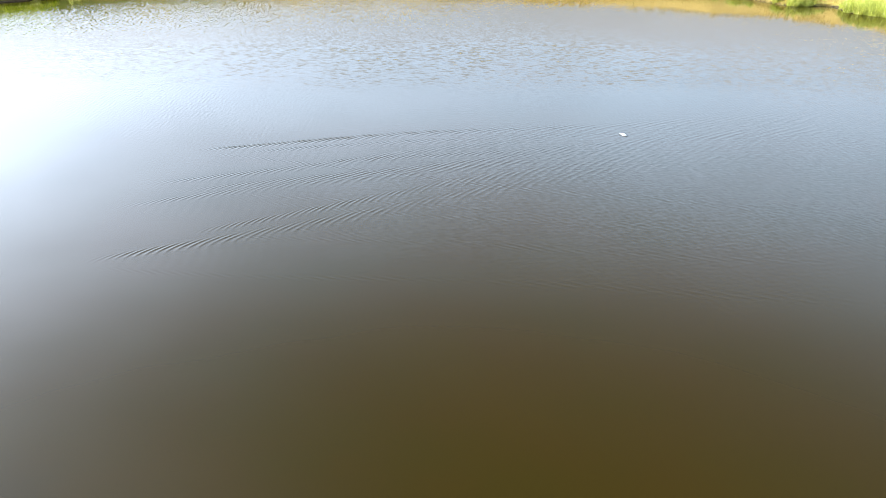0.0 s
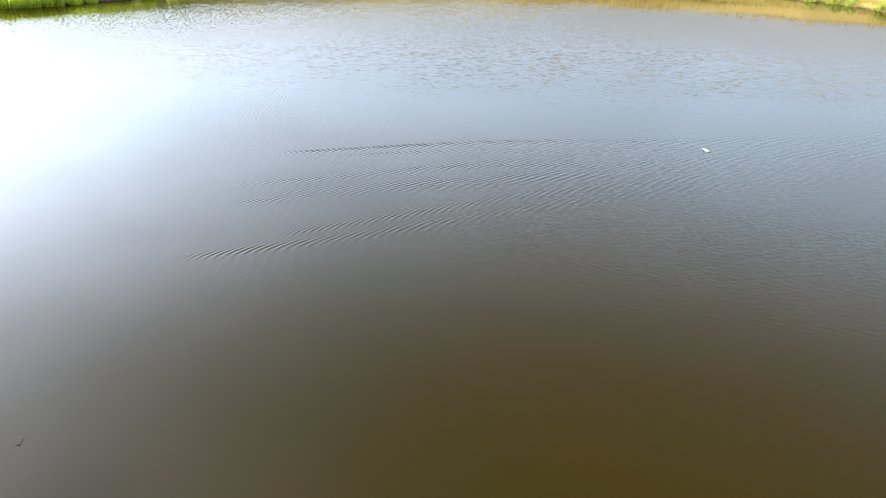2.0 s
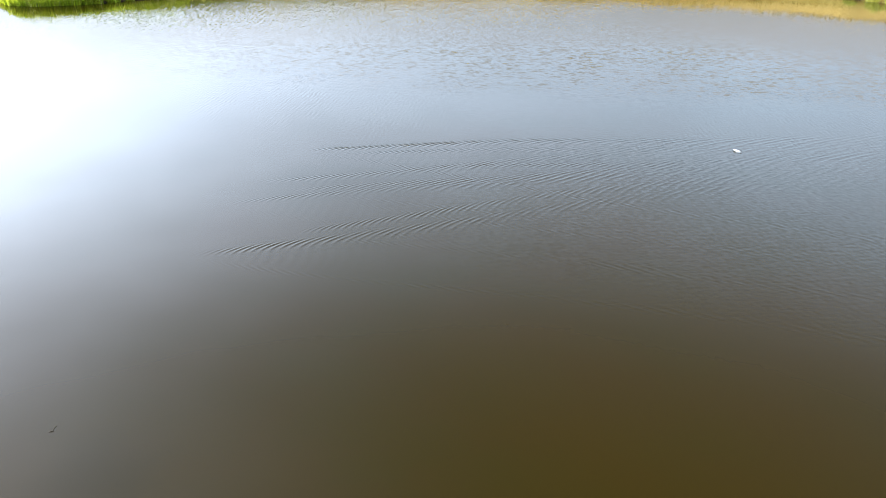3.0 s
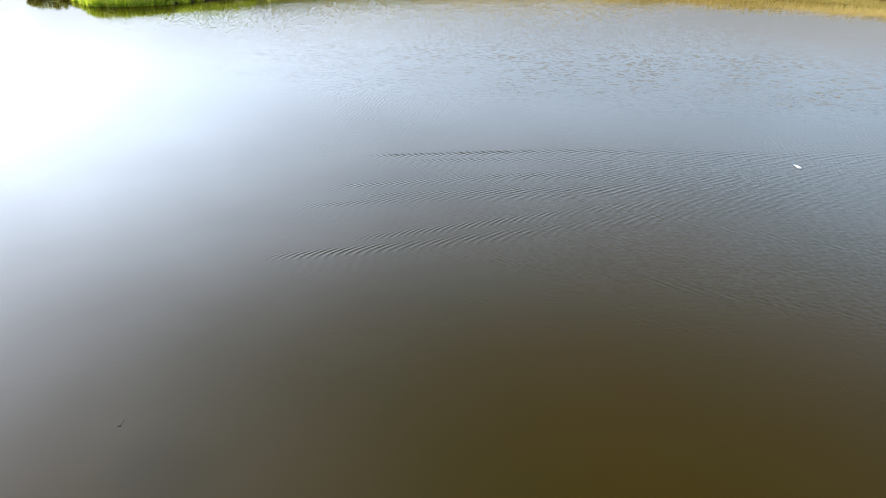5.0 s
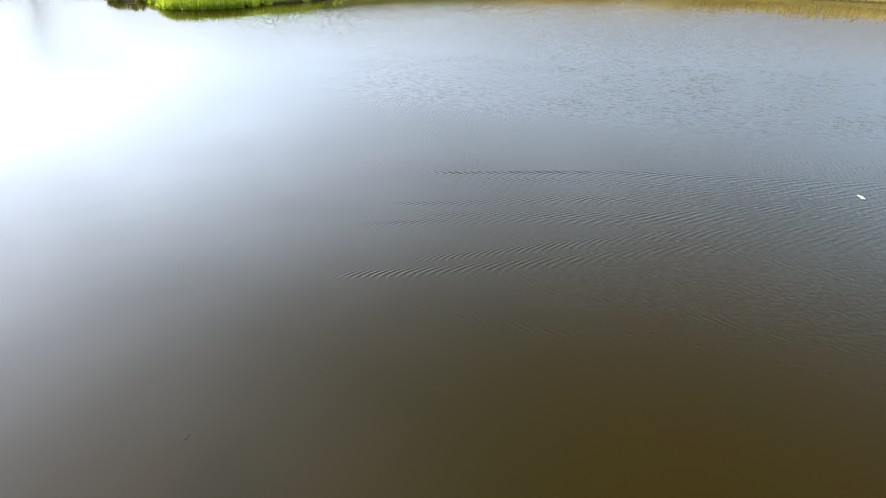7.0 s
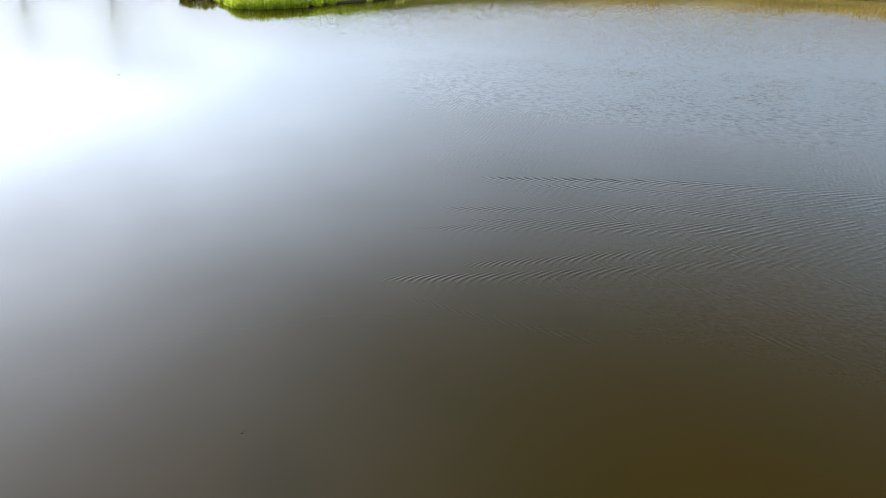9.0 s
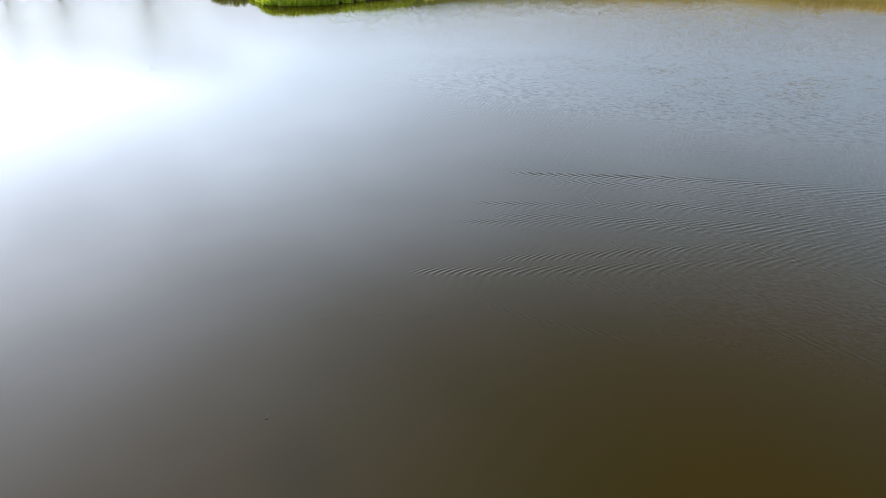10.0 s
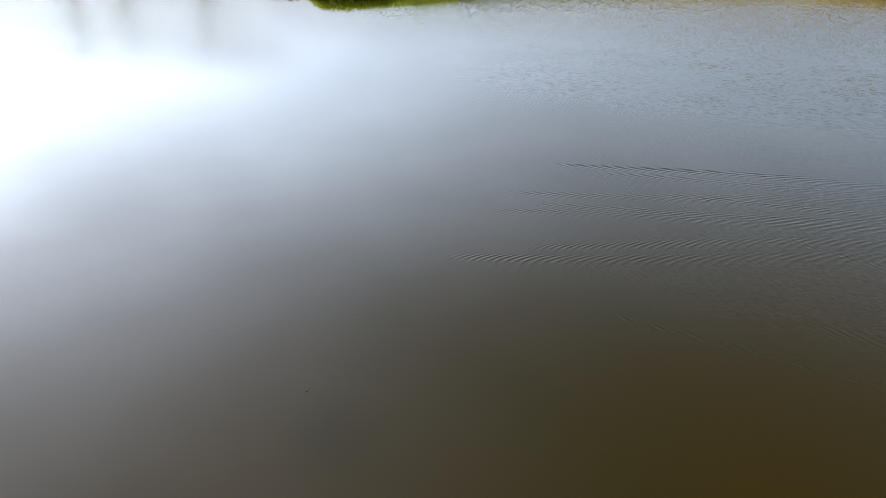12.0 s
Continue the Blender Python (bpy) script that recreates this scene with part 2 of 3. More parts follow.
WATER = water_material()
TURF = ground_material()
GREEN = blade_material("fresh_grass", (0.10, 0.20, 0.010), (0.76, 0.84, 0.06), (0.82, 0.76, 0.26))
SEDGE = blade_material("pale_sedge", (0.26, 0.32, 0.04), (0.84, 0.84, 0.22), (0.86, 0.80, 0.40))
DRY = blade_material("dry_grass", (0.44, 0.33, 0.085), (0.66, 0.51, 0.18), (0.40, 0.42, 0.08))
REED = blade_material("dark_reed", (0.10, 0.14, 0.02), (0.36, 0.36, 0.08), (0.50, 0.40, 0.18))
PLASTIC = plain_material("clear_plastic", (0.34, 0.40, 0.46), (0.72, 0.78, 0.84), 0.15, 22.0, 0.5, 0.006)
CAP = plain_material("bottle_cap", (0.55, 0.62, 0.72), (0.62, 0.70, 0.80), 0.35)
LABEL = plain_material("faded_label", (0.40, 0.46, 0.54), (0.60, 0.66, 0.72), 0.5)
BARK = plain_material("wet_bark", (0.030, 0.023, 0.012), (0.060, 0.045, 0.026), 0.7, 60.0, gloss=0.08)
STALK = plain_material("dull_stalk", (0.09, 0.075, 0.045), (0.15, 0.13, 0.085), 0.7, 60.0, gloss=0.1)
DRIFT = plain_material("bleached_wood", (0.34, 0.32, 0.28), (0.52, 0.49, 0.43), 0.7, 60.0)


# ---- plan ----
SHORE = [(-78, 18), (-76, 36), (-66, 47), (-58, 51.8), (-52, 53.0), (-47.6, 51.6), (-45.4, 51.3), (-44.2, 52.6), (-42.4, 51.2), (-40.3, 49.2),
         (-38.3, 48.5), (-35.8, 49.4), (-34.4, 50.8), (-33.3, 52.6), (-32.4, 54.1), (-31.3, 55.4), (-29.8, 57.8), (-26, 62), (-20, 66), (-12, 69),
         (0, 71), (10, 71.4), (17, 70.2), (22, 67.8), (25.4, 64.8), (26.6, 61.6), (27.5, 58.8), (29.2, 59.0), (30.9, 58.2), (30.3, 54.6),
         (31.6, 53.0), (33.2, 50.4), (36, 44), (39, 30), (38, 8), (30, -14), (8, -28), (-24, -30), (-58, -18), (-74, 0)]


def closed_spline(points, steps):
    pts = [Vector(p) for p in points]
    out = []
    for i in range(len(pts)):
        a, b, c, d = pts[i - 1], pts[i], pts[(i + 1) % len(pts)], pts[(i + 2) % len(pts)]
        for k in range(steps):
            t = k / steps
            out.append(0.5 * (2 * b + (c - a) * t + (2 * a - 5 * b + 4 * c - d) * t * t + (3 * b - a - 3 * c + d) * t ** 3))
    return np.array([tuple(p) for p in out])


OUTLINE = closed_spline(SHORE, 5)


def shore_distance(x, y):
    """Metres from the water's edge, positive on land."""
    best, inside = np.full(x.shape, 1e9), np.zeros(x.shape, bool)
    for (ax, ay), (bx, by) in zip(OUTLINE, np.roll(OUTLINE, -1, 0)):
        dx, dy = bx - ax, by - ay
        t = np.clip(((x - ax) * dx + (y - ay) * dy) / (dx * dx + dy * dy), 0, 1)
        best = np.minimum(best, np.hypot(x - ax - t * dx, y - ay - t * dy))
        if ay != by:
            inside ^= ((ay > y) != (by > y)) & (x < (bx - ax) * (y - ay) / (by - ay) + ax)
    return np.where(inside, -best, best)


def wobble(x, y):
    """Uneven ground, about -1 to 1."""
    return (np.sin(x * 0.71 + 1.3 * np.sin(y * 0.37)) + np.sin(y * 0.83 + 1.1 * np.sin(x * 0.29 + 2))
            + 0.6 * np.sin(x * 1.9 - y * 1.3) + 0.5 * np.sin(x * 0.17 + y * 0.23)) / 3.1


BANK_ANGLES = [-180, -90, -35, -20, -5, 12, 26, 32, 36, 44, 60, 90, 180]
BANK_HEIGHTS = [1.5, 1.8, 2.6, 2.2, 2.0, 2.1, 2.0, 1.6, 0.6, 0.5, 0.5, 1.2, 1.5]


def ground_height(x, y):
    d = shore_distance(x, y)
    top = np.interp(np.degrees(np.arctan2(-x, y)), BANK_ANGLES, BANK_HEIGHTS)
    lip = 0.28 * np.clip(d / 0.6, 0, 1)
    shelf = np.interp(np.degrees(np.arctan2(-x, y)), [-60, -40, -25, -20], [0.6, 4.0, 3.6, 0.6])    # flat sedge before the slope
    rise = np.clip((d - shelf) / 6.0, 0, 1)
    land = lip + (top - 0.28) * (rise * (2 - rise)) + wobble(x, y) * 0.10 * np.clip(d / 3, 0, 1)
    far = np.clip((d - 60) / 600, 0, 1) ** 2 * 6
    return np.where(d > 0, land + far, np.maximum(-1.6, d * 0.35) - 0.02)


def steps_between(parts):
    """Grid lines from runs of (start, end, step)."""
    lines = []
    for a, b, s in parts:
        lines.extend(np.arange(a, b - s * 0.5, s))
    lines.append(parts[-1][1])
    return np.array(lines)


def grid_mesh(name, xs, ys, height, mat):
    gx, gy = np.meshgrid(xs, ys)
    gz = height(gx, gy)
    nx, ny = len(xs), len(ys)
    i = np.arange((ny - 1) * nx).reshape(ny - 1, nx)[:, :-1].ravel()
    quads = np.stack([i, i + 1, i + nx + 1, i + nx], 1)
    me = bpy.data.meshes.new(name)
    me.vertices.add(nx * ny)
    me.vertices.foreach_set("co", np.stack([gx, gy, gz], -1).astype(np.float32).ravel())
    me.loops.add(quads.size)
    me.loops.foreach_set("vertex_index", quads.astype(np.int32).ravel())
    me.polygons.add(len(quads))
    me.polygons.foreach_set("loop_start", np.arange(0, quads.size, 4, dtype=np.int32))
    me.polygons.foreach_set("loop_total", np.full(len(quads), 4, dtype=np.int32))
    me.polygons.foreach_set("use_smooth", np.ones(len(quads), bool))
    me.update(calc_edges=True)
    me.materials.append(mat)
    return new(name, me)


# ---- ground ----
far_out = [(-3000, -800, 400), (-800, -200, 60), (-200, -86, 6)]
ground = grid_mesh("ground",
                   steps_between(far_out + [(-86, -60, 2), (-60, 46, 0.5), (46, 86, 2), (86, 200, 6), (200, 800, 60), (800, 3000, 400)]),
                   steps_between([(-3000, -800, 400), (-800, -200, 60), (-200, -50, 6), (-50, 40, 2), (40, 84, 0.5), (84, 200, 4), (200, 800, 60), (800, 3000, 400)]),
                   ground_height, TURF)
tagged(ground, "uneven grassy pond bank, green turf turning to dry ochre grass", "ground", kind="structure")

# ---- water, with the long V-shaped ripples that spread over it ----
# apex x, y, heading (degrees from -x), strength
RIPPLES = [(-7.2, 12.3, 10.9, 1.0), (-5.4, 13.8, 12.0, 1.15), (-7.8, 15.1, 6.9, 0.9), (-6.4, 16.3, 4.8, 1.0),
           (-7.7, 16.7, 6.2, 0.9), (-7.2, 19.6, 0.1, 1.6), (-5.9, 19.4, -0.6, 0.8), (-3.2, 18.75, -2.4, 1.0)]
SPEED = 0.66


def ripple_height(x, y):
    """Two feathered arms behind each apex, of short crests that cross them at a slant."""
    z = np.zeros_like(x)
    for n, (ax, ay, heading, strength) in enumerate(RIPPLES):
        c, s = math.cos(radians(heading)), math.sin(radians(heading))
        back = (x - ax) * c + (y - ay) * s           # metres behind the apex
        across = (y - ay) * c - (x - ax) * s
        b = np.maximum(back, 0.0)
        for sign in (-1, 1):
            drift = 0.25 * np.sin(b * 0.33 + n * 1.7 + sign) * np.clip(b / 6, 0, 1)
            side = across * sign + drift
            arm = 0.10 + 0.31 * b - 0.0035 * b * b
            width = (0.07 + 0.022 * b) if sign > 0 else (0.05 + 0.016 * b)
            inward = side - arm
            packet = np.exp(-(inward / np.where(inward > 0, width * 0.7, width * (2.4 if sign > 0 else 1.0))) ** 2)
            length = 0.092 + 0.0055 * b
            slant = radians(44 + 3 * math.sin(n + sign))
            # crests leave the arm almost along it and bend across it further in
            phase = 2 * np.pi / length * (side * math.cos(slant) - b * math.sin(slant) + 0.11 / width * np.minimum(inward, 0) ** 2)
            uneven = 0.75 + 0.25 * np.sin(b * 1.1 + 2 * n) * np.sin(side * 2.3 + n) + 0.4 * np.clip(b / 5, 0, 1) * np.sin(b * 5.3 + 9 * side + n) * np.sin(b * 2.9 - 4 * side)
            fade = np.clip(back / 1.2, 0, 1) * np.exp(-b / (20.0 if sign > 0 else 10.0)) / np.sqrt(1 + 0.25 * b)
            z += strength * (0.0040 if sign > 0 else 0.0022) * uneven * packet * fade * (np.cos(phase + 0.5 * np.sin(b * 2.1 + n)) + 0.3 * np.cos(2 * phase + np.sin(b * 2.1 + n)))
        # faint following crests between the arms
        k0 = 9.81 / SPEED ** 2
        inside = np.exp(-(across / (0.08 + 0.22 * b)) ** 4)
        z += strength * 0.0005 * inside * np.clip(back / 1.8, 0, 1) * np.exp(-b / 6.0) * np.cos(k0 * (b + across ** 2 / (2 * b + 0.6)))
    return z


def stirred_water(x, y):
    """0 to 1 where the ripples have broken up into small crossing ones."""
    best = np.zeros_like(x)
    for ax, ay, heading, strength in RIPPLES:
        c, s = math.cos(radians(heading)), math.sin(radians(heading))
        b = np.maximum((x - ax) * c + (y - ay) * s, 0.0)
        across = (y - ay) * c - (x - ax) * s
        arm = 0.10 + 0.31 * b - 0.0035 * b * b
        share = np.where(across > 0, np.clip((arm * 1.05 - across) / 0.5, 0, 1), np.clip(1.1 + across / np.maximum(arm, 0.1), 0, 1))
        best = np.maximum(best, share * np.clip((b - 2.0) / 6.0, 0, 1))
    return best


def water_height(x, y):
    edge = np.clip(x + 9, 0, 1) * np.clip((17 - x) / 4, 0, 1) * np.clip(y - 9.5, 0, 1) * np.clip((26.5 - y) / 2, 0, 1)
    # old ripples crossing one another where the arms have passed
    r = random.Random(11)
    old = np.zeros_like(x)
    for _ in range(26):
        a, length = r.uniform(0, math.pi), r.uniform(0.11, 0.24)
        k = 2 * math.pi / length
        old += math.sqrt(length) * np.cos(k * (x * math.cos(a) + y * math.sin(a)) + r.uniform(0, 6)) * np.sin(x * r.uniform(0.2, 0.6) + y * r.uniform(0.2, 0.6) + r.uniform(0, 6))
    reach = np.clip((x + 4) / 8, 0, 1) * np.clip((y - 8) / 6, 0, 1)
    return (ripple_height(x, y) + 0.00022 * old * reach) * edge


water = grid_mesh("water",
                  steps_between([(-92, -20, 1.0), (-20, -9, 0.5), (-9, 17, 0.023), (17, 26, 0.5), (26, 48, 1)]),
                  steps_between([(-40, 3, 2), (3, 9.5, 0.5), (9.5, 26.5, 0.023), (26.5, 33, 0.5), (33, 76, 1)]),
                  water_height, WATER)
co = np.zeros(len(water.data.vertices) * 3, np.float32)
water.data.vertices.foreach_get("co", co)
far_enough = np.ones(len(co) // 3, np.float32)
outer = co[1::3] > 27
far_enough[outer] = np.clip((-shore_distance(co[0::3][outer].astype(float), co[1::3][outer].astype(float)) - np.interp(co[0::3][outer], [-40, -28, -20, 3, 12, 25, 40], [3, 1, -4, -4, 4, 9, 6])) / 8.0, 0.14, 1)
water.data.attributes.new("open_water", "FLOAT", "POINT").data.foreach_set("value", far_enough)
water.data.attributes.new("stirred", "FLOAT", "POINT").data.foreach_set("value", stirred_water(co[0::3].astype(float), co[1::3].astype(float)).astype(np.float32) * (np.abs(co[1::3] - 18) < 10) * np.clip((30 - co[0::3]) / 12, 0, 1))
tagged(water, "calm murky brown pond water with fine V-shaped ripples", "pond water", kind="structure")


# ---- grass ----
def blades(name, xy, tall, wide, mat, rng, lean=0.35, base=None):
    """Many curved, tapered blades in one mesh."""
    n = len(xy)
    z0 = ground_height(xy[:, 0], xy[:, 1]) - 0.04 if base is None else np.full(n, base)
    h = tall * rng.uniform(0.55, 1.15, n)
    turn, bend = rng.uniform(0, 2 * np.pi, n), rng.normal(0, lean, n)
    bend_way = rng.uniform(0, 2 * np.pi, n)
    w = wide * rng.uniform(0.7, 1.3, n)
    verts = np.zeros((n, 7, 3))
    for k, (level, width) in enumerate(((0.0, 1.0), (0.4, 0.85), (0.75, 0.55), (1.0, 0.0))):
        off = bend * h * level ** 2
        cx, cy = xy[:, 0] + off * np.cos(bend_way), xy[:, 1] + off * np.sin(bend_way)
        cz = z0 + h * level * (1 - 0.35 * np.abs(bend) * level)
        for j, sgn in enumerate((-1, 1) if k < 3 else (0,)):
            verts[:, 2 * k + j] = np.stack([cx + sgn * w * width * 0.5 * np.cos(turn), cy + sgn * w * width * 0.5 * np.sin(turn), cz], 1)
    first = (np.arange(n) * 7)[:, None]
    loops = np.concatenate([first + np.array([[0, 1, 3, 2, 2, 3, 5, 4, 4, 5, 6]])], 0).astype(np.int32)
    me = bpy.data.meshes.new(name)
    me.vertices.add(n * 7)
    me.vertices.foreach_set("co", verts.astype(np.float32).ravel())
    me.loops.add(loops.size)
    me.loops.foreach_set("vertex_index", loops.ravel())
    me.polygons.add(n * 3)
    me.polygons.foreach_set("loop_start", ((np.arange(n) * 11)[:, None] + np.array([0, 4, 8])).astype(np.int32).ravel())
    me.polygons.foreach_set("loop_total", np.tile([4, 4, 3], n).astype(np.int32))
    me.update(calc_edges=True)
    me.materials.append(mat)
    return new(name, me)


def along_shore(rng, first, last, count, near, far):
    """Scattered places between two corners of the outline, near to far metres inland."""
    pts = OUTLINE[first * 5:last * 5 + 1]
    seg = np.diff(pts, axis=0)
    length = np.hypot(seg[:, 0], seg[:, 1])
    i = rng.choice(len(seg), count, p=length / length.sum())
    p = pts[i] + seg[i] * rng.uniform(0, 1, (count, 1))
    out = np.stack([-seg[i, 1], seg[i, 0]], 1) / length[i][:, None]
    p = p + out * (near + (far - near) * rng.uniform(0, 1, (count, 1)) ** 1.6)
    d = shore_distance(p[:, 0], p[:, 1])
    return p[d > near - 0.3]


def clumped(rng, xy, scale, keep):
    """Thins places into clumps with gaps."""
    v = np.sin(xy[:, 0] * scale + 2 * np.sin(xy[:, 1] * scale * 0.7)) + np.sin(xy[:, 1] * scale * 1.2 + 1.7 * np.sin(xy[:, 0] * scale * 0.6))
    return xy[v * 0.5 + rng.normal(0, 0.25, len(xy)) > keep]


rng = np.random.default_rng(4)
grass = blades("bank_grass", clumped(rng, along_shore(rng, 8, 16, 24000, 0.3, 8.0), 0.9, -0.6), 0.42, 0.024, GREEN, rng)
tagged(grass, "bright sunlit green grass along the pond bank", "grass", kind="stuff")
grass = blades("dry_grass", clumped(rng, along_shore(rng, 18, 28, 9000, -0.1, 1.6), 1.1, -1.5), 0.3, 0.024, DRY, rng, 0.6)
tagged(grass, "short dry straw grass on the lip of the bank", "grass", kind="stuff")
grass = blades("reed_bed", clumped(rng, along_shore(rng, 5, 8, 5200, -0.3, 1.6), 1.6, -0.1), 0.8, 0.03, REED, rng, 0.25)
tagged(grass, "dark reeds and dead stalks standing in a small inlet", "reeds", kind="stuff")
grass = blades("dry_grass", clumped(rng, along_shore(rng, 15, 33, 42000, 1.2, 15.0), 0.5, -0.2), 0.5, 0.03, DRY, rng)
tagged(grass, "dry ochre grass on the sloping bank", "grass", kind="stuff")


def tussock(x, y, radius, tall, count, mat, label, seed, lean=0.5):
    r = np.random.default_rng(seed)
    a, q = r.uniform(0, 2 * np.pi, count), np.sqrt(r.uniform(0, 1, count)) * radius
    xy = np.stack([x + q * np.cos(a) * 1.25, y + q * np.sin(a)], 1)
    ob = blades("grass_tussock", xy, tall, 0.04, mat, r, lean)
    return tagged(ob, label, "grass tussock", "tussocks at the water's edge")


# the bright green point of the bank, front to back
for k, (x, y, radius, tall) in enumerate([(-39.9, 49.4, 0.5, 0.75), (-39.2, 48.9, 0.55, 0.85), (-38.5, 48.8, 0.55, 0.9), (-37.7, 48.8, 0.5, 0.8), (-37.0, 49.1, 0.6, 0.95),
                                          (-36.2, 49.5, 0.5, 0.75), (-35.5, 49.9, 0.5, 0.9), (-34.8, 50.6, 0.45, 0.8), (-34.3, 51.1, 0.4, 1.0), (-33.7, 52.2, 0.5, 0.6),
                                          (-33.1, 53.4, 0.4, 0.5), (-40.9, 50.1, 0.5, 0.6), (-42.7, 51.4, 0.45, 0.7), (-43.2, 51.8, 0.35, 0.6),
                                          (-38.8, 50.2, 0.8, 0.7), (-37.2, 50.5, 0.9, 0.75), (-35.6, 51.3, 0.8, 0.7), (-40.4, 51.0, 0.7, 0.6)]):
    tussock(x, y, radius, tall, 520, GREEN, "tall bright green grass tussock leaning over the water", 20 + k, 0.42)
for k, (x, y, radius, tall) in enumerate([(-31.0, 56.2, 0.35, 0.5), (-29.2, 58.9, 0.45, 0.5)]):
    tussock(x, y, radius, tall, 160, SEDGE, "small pale grass tuft on the muddy shore", 45 + k, 0.5)
# sedge over the undercut bank: two bulging heads with a dark recess between them
for k, (x, y, radius, tall) in enumerate([(28.0, 58.6, 0.4, 0.75), (28.7, 58.7, 0.35, 0.65), (29.3, 59.0, 0.35, 0.75), (27.4, 60.2, 0.35, 0.55),
                                          (30.5, 54.8, 0.4, 0.7), (30.9, 53.8, 0.45, 0.85), (31.5, 53.0, 0.5, 0.8), (32.1, 52.0, 0.5, 0.85), (32.7, 50.9, 0.55, 0.8),
                                          (31.6, 55.2, 0.7, 0.6), (32.5, 54.3, 0.8, 0.65), (33.5, 52.8, 0.8, 0.65), (31.2, 56.8, 0.4, 0.45), (33.0, 56.4, 0.9, 0.55),
                                          (34.2, 54.6, 0.9, 0.6), (30.6, 60.4, 0.7, 0.5), (25.6, 64.9, 0.5, 0.6), (26.3, 63.4, 0.35, 0.45), (24.2, 66.2, 0.4, 0.4)]):
    tussock(x, y, radius, tall * 1.3, 420, SEDGE, "pale yellow-green sedge tussock hanging over the water", 50 + k, 0.9)


def part(name, bm, mat, parent=None, label=""):
    me = bpy.data.meshes.new(name)
    bm.to_mesh(me)
    bm.free()
    for p in me.polygons:
        p.use_smooth = True
    me.materials.append(mat)
    ob = new(name, me)
    if parent:
        ob.parent = parent
    return tagged(ob, label)


def bent_stick(points, radii, sides=8, seed=0):
    bm = bmesh.new()
    rings = []
    pts = [Vector(p) for p in points]
    for i, (p, rad) in enumerate(zip(pts, radii)):
        way = (pts[min(i + 1, len(pts) - 1)] - pts[max(i - 1, 0)]).normalized()
        u = way.cross(Vector((0.1, 0.2, 1))).normalized()
        v = way.cross(u)
        rings.append([bm.verts.new(p + rad * (1 + 0.3 * noise.noise((i + seed, k * 0.9, 0))) * (math.cos(2 * math.pi * k / sides) * u + math.sin(2 * math.pi * k / sides) * v))
                      for k in range(sides)])
    for a, b in zip(rings, rings[1:]):
        for k in range(sides):
            bm.faces.new((a[k], a[(k + 1) % sides], b[(k + 1) % sides], b[k]))
    bm.faces.new(rings[0][::-1])
    bm.faces.new(rings[-1])
    bmesh.ops.recalc_face_normals(bm, faces=bm.faces)
    return bm


# ---- trees on the low bank, mirrored in the water ----
LEAF = blade_material("willow_leaf", (0.24, 0.28, 0.12), (0.46, 0.50, 0.26), (0.48, 0.46, 0.26))
TREE_BARK = plain_material("grey_bark", (0.10, 0.085, 0.065), (0.19, 0.165, 0.13), 0.85, 9.0, bump_depth=0.01, gloss=0.1)


def tree(x, y, height, spread, seed):
    r = random.Random(seed)
    base = float(ground_height(np.array([x]), np.array([y]))[0]) - 0.1
    root = new("tree")
    root.matrix_world = pose(x, y, base)
    lean = (r.uniform(-0.3, 0.3), r.uniform(-0.3, 0.3))
    spine = [(lean[0] * q * q + 0.06 * math.sin(5 * q + seed), lean[1] * q * q, height * 0.86 * q) for q in (0, 0.12, 0.3, 0.5, 0.7, 0.87, 1.0)]
    part("trunk", bent_stick(spine, [0.10, 0.075, 0.06, 0.048, 0.036, 0.024, 0.01], 9, seed), TREE_BARK, root)
    ends = [Vector(spine[-1])]
    for k in range(14):
        q = 0.08 + 0.064 * k
        start = Vector((lean[0] * q * q, lean[1] * q * q, height * 0.86 * q))
        a, reach = k * 2.4 + r.uniform(-0.4, 0.4), spread * (0.55 + 0.5 * math.sin(math.pi * min(1, q * 1.1))) * r.uniform(0.7, 1.0)
        way = Vector((math.cos(a), math.sin(a), 0)) * reach
        pts = [start, start + way * 0.35 + Vector((0, 0, 0.25 * reach)), start + way * 0.7 + Vector((0, 0, 0.55 * reach)), start + way + Vector((0, 0, 0.7 * reach))]
        part("limb", bent_stick(pts, [0.028, 0.02, 0.013, 0.006], 7, seed + k), TREE_BARK, root)
        ends += [pts[1], pts[2], pts[3]]
    leaves = np.random.default_rng(seed)
    verts, faces = [], []
    for e in ends:
        for _ in range(5):
            knot = np.array(e) + leaves.normal(0, 0.26 * spread, 3) * (1, 1, 0.8)
            for c in knot + leaves.normal(0, 0.22, (7, 3)):
                u, v = leaves.normal(0, 1, (2, 3))
                u, v = u / np.linalg.norm(u) * 0.10, v / np.linalg.norm(v) * 0.04
                i = len(verts)
                verts += [c - u, c + v, c + u, c - v]
                faces.append((i, i + 1, i + 2, i + 3))
    me = bpy.data.meshes.new("crown")
    me.from_pydata([tuple(v) for v in verts], [], faces)
    me.materials.append(LEAF)
    crown = new("crown", me)
    crown.parent = root
    tagged(crown, "loose crown of small grey-green leaves")
    return tagged(root, "slender young tree with a loose leafy crown on the bank", "tree", "trees on the low bank")


for k, (x, y, height, spread) in enumerate([(-60.0, 50.6, 6.8, 2.3), (-65.6, 45.0, 6.4, 2.3), (-69.5, 42.0, 6.8, 2.4)]):
    tree(x, y + 4.5, height, spread, 60 + k)


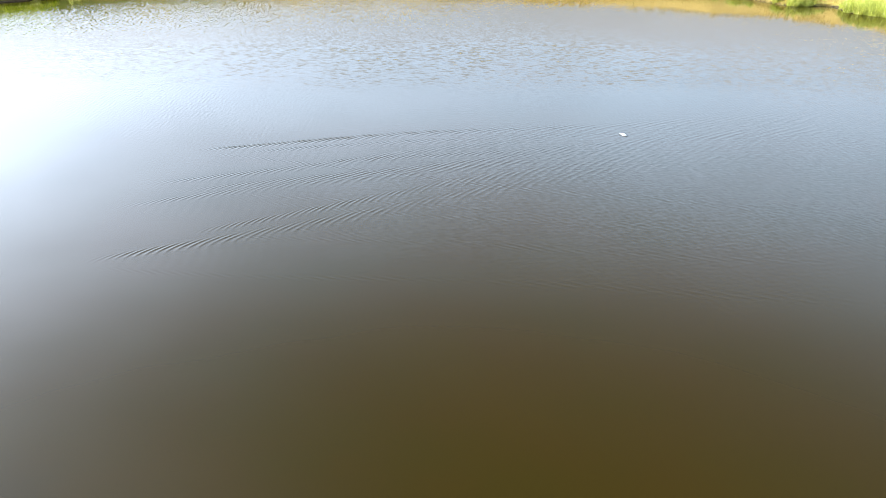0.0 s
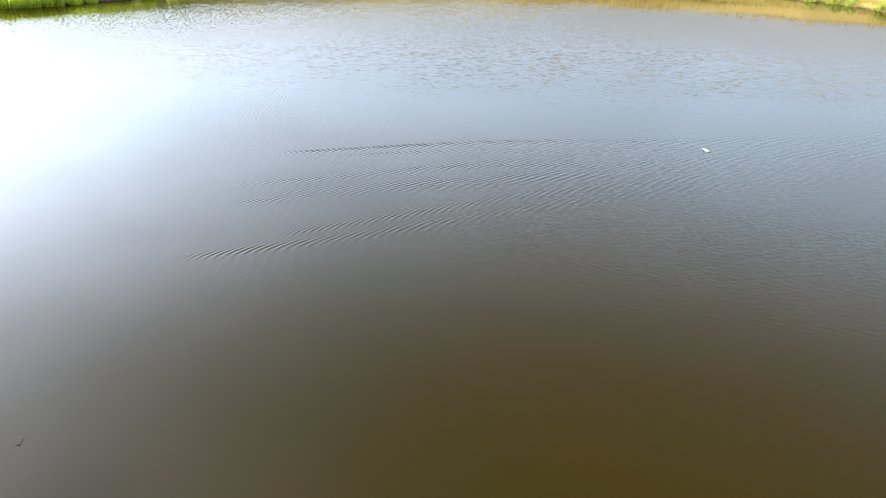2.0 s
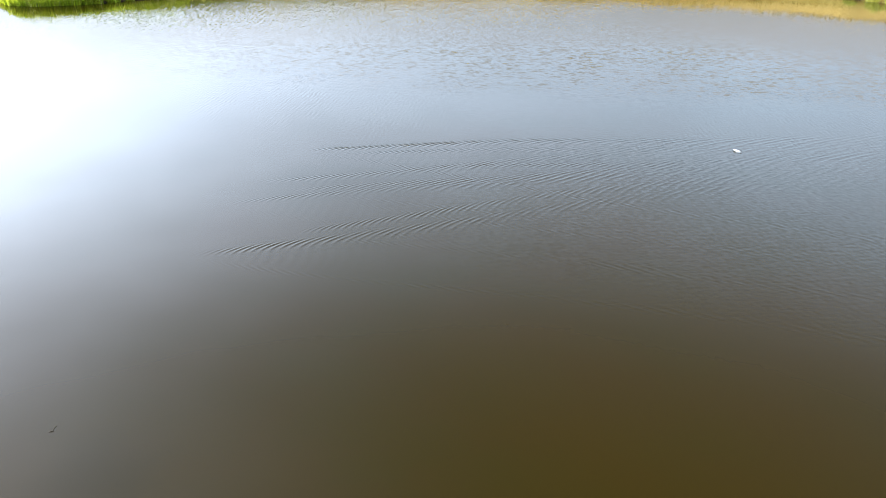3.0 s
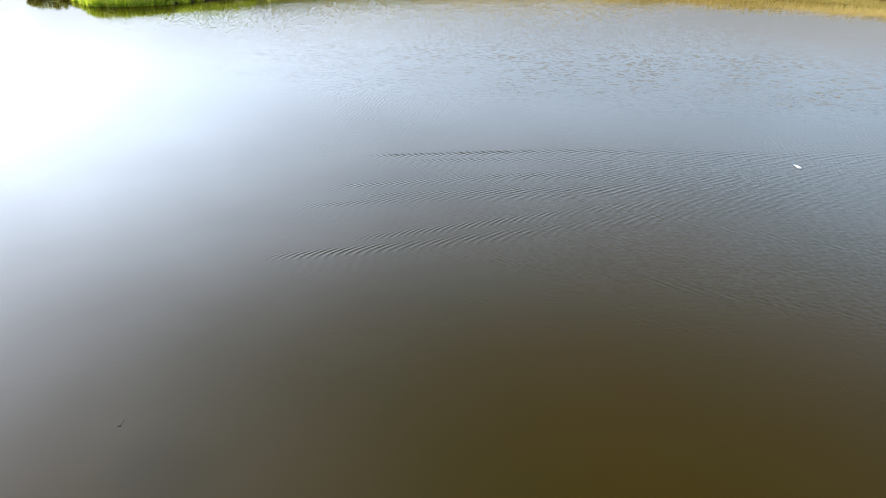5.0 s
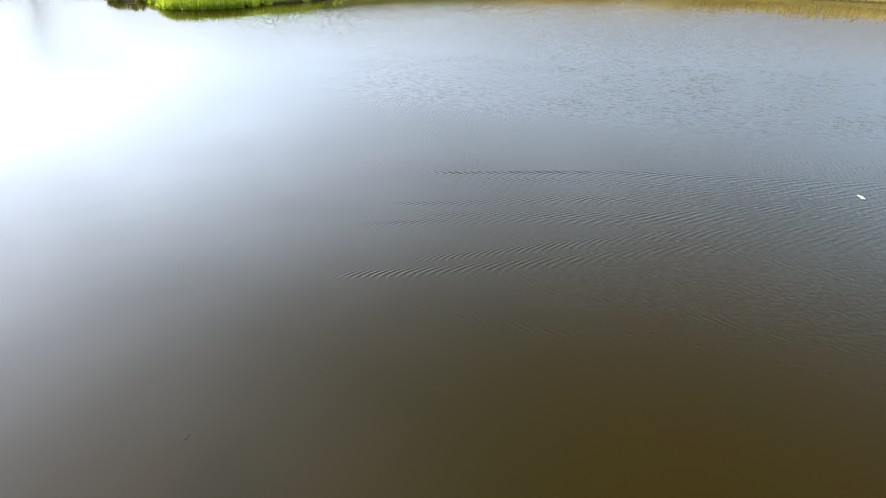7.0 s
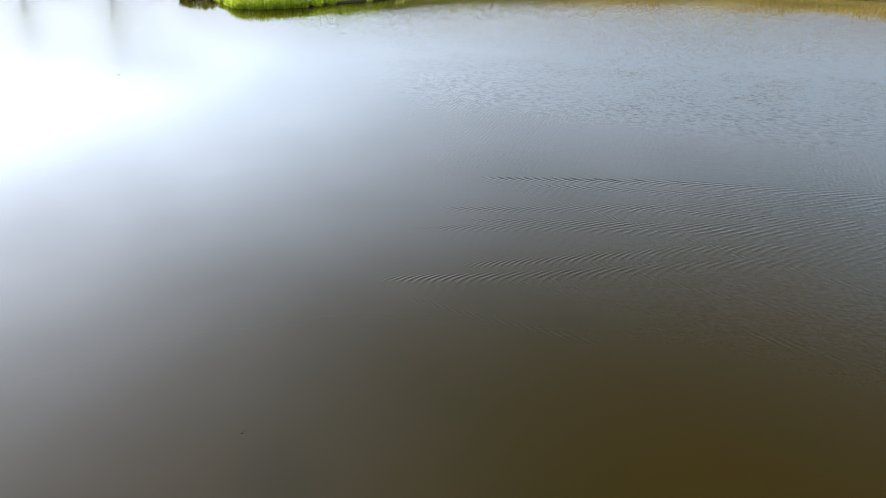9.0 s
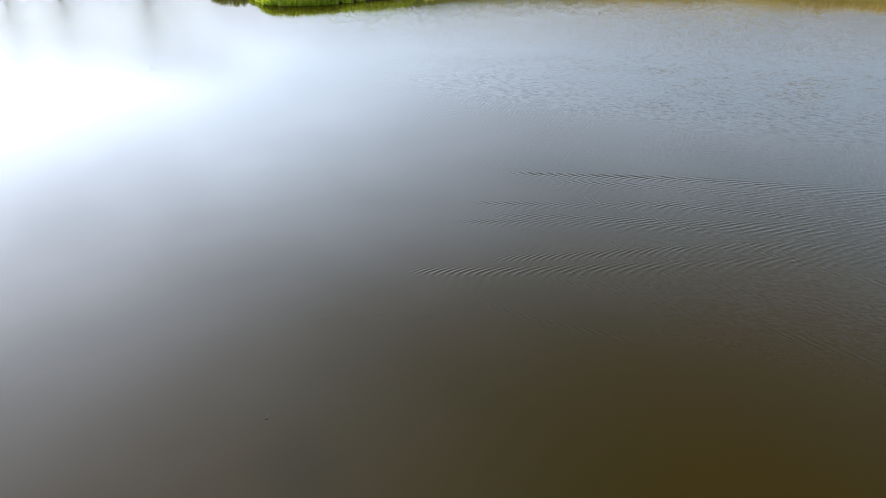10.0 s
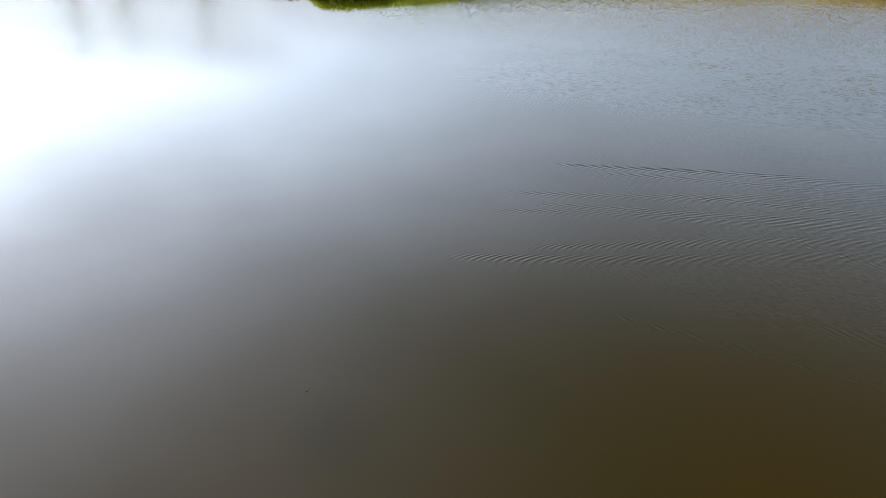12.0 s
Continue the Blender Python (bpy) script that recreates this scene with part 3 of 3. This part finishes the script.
# ---- floating things ----
def lathe(profile, sides=24, dent=0.0, seed=0):
    """A turned shape along x from (x, radius) pairs, closed at both ends."""
    bm = bmesh.new()
    rings = []
    for x, rad in profile:
        ring = []
        for k in range(sides):
            a = 2 * math.pi * k / sides
            q = rad * (1 - dent * max(0, noise.noise((x * 18 + seed, math.cos(a) * 1.3, math.sin(a) * 1.3))))
            ring.append(bm.verts.new((x, q * math.cos(a), q * math.sin(a))))
        rings.append(ring)
    for a, b in zip(rings, rings[1:]):
        for k in range(sides):
            bm.faces.new((a[k], a[(k + 1) % sides], b[(k + 1) % sides], b[k]))
    bm.faces.new(rings[0][::-1])
    bm.faces.new(rings[-1])
    bmesh.ops.recalc_face_normals(bm, faces=bm.faces)
    return bm


def plastic_bottle():
    bottle = new("plastic_bottle")
    body = [(-0.15, 0.020), (-0.147, 0.034), (-0.135, 0.041)]
    x = -0.125
    while x < 0.05:                                  # ribs
        body += [(x, 0.042), (x + 0.008, 0.0395), (x + 0.016, 0.042)]
        x += 0.022
    body += [(0.07, 0.041), (0.095, 0.034), (0.118, 0.021), (0.128, 0.0145), (0.146, 0.0135)]
    part("body", lathe(body, 28, 0.35, 3), PLASTIC, bottle)
    part("cap", lathe([(0.138, 0.012), (0.139, 0.0165), (0.155, 0.0165), (0.158, 0.013)], 24), CAP, bottle, "pale blue screw cap")
    part("neck_ring", lathe([(0.130, 0.014), (0.131, 0.018), (0.134, 0.018), (0.135, 0.014)], 24), PLASTIC, bottle)
    part("label_band", lathe([(-0.06, 0.0425), (-0.06, 0.0435), (0.01, 0.0435), (0.01, 0.0425)], 28, 0.3, 3), LABEL, bottle, "faded white label band")
    return tagged(bottle, "dented clear white plastic bottle floating on the pond", "bottle")


plastic_bottle().matrix_world = pose(5.84, 21.75, 0.012, 0, -6, 127) @ Matrix.Scale(0.92, 4)


def floating_twig():
    twig = new("floating_twig")
    part("bark_piece", bent_stick([(-0.06, 0.01, 0.0), (-0.03, 0, 0.006), (0.0, -0.004, 0.008), (0.03, -0.018, 0.004), (0.06, -0.04, -0.002)],
                                  [0.006, 0.014, 0.016, 0.011, 0.004]), BARK, twig)
    part("stalk", bent_stick([(0.02, 0.0, 0.004), (0.03, 0.06, 0.012), (0.045, 0.12, 0.014), (0.075, 0.165, 0.010), (0.11, 0.18, 0.0)],
                             [0.003, 0.004, 0.005, 0.004, 0.002]), STALK, twig, "thin dull curved stalk")
    part("side_shoot", bent_stick([(-0.02, 0.0, 0.003), (-0.08, -0.02, 0.004), (-0.14, -0.03, -0.002)], [0.005, 0.004, 0.002]), BARK, twig)
    return tagged(twig, "dark wet twig with a pale stalk floating on the water", "twig")


floating_twig().matrix_world = pose(-6.45, 6.88, -0.003, 0, 0, 30) @ Matrix.Scale(0.62, 4)


def driftwood():
    wood = new("driftwood")
    part("log", bent_stick([(-0.12, 0, 0.0), (-0.06, 0.01, 0.02), (0.02, 0.0, 0.03), (0.09, -0.02, 0.015), (0.13, -0.03, 0.0)],
                           [0.02, 0.045, 0.05, 0.035, 0.012], 10, 5), DRIFT, wood)
    part("branch_stub", bent_stick([(0.0, 0, 0.04), (0.01, 0.02, 0.09), (0.03, 0.03, 0.13)], [0.018, 0.012, 0.006], 8, 9), DRIFT, wood)
    return tagged(wood, "small bleached piece of driftwood floating on the pond", "driftwood")


driftwood().matrix_world = pose(-29.46, 26.58, 0.0, 0, 0, 20) @ Matrix.Scale(0.45, 4)
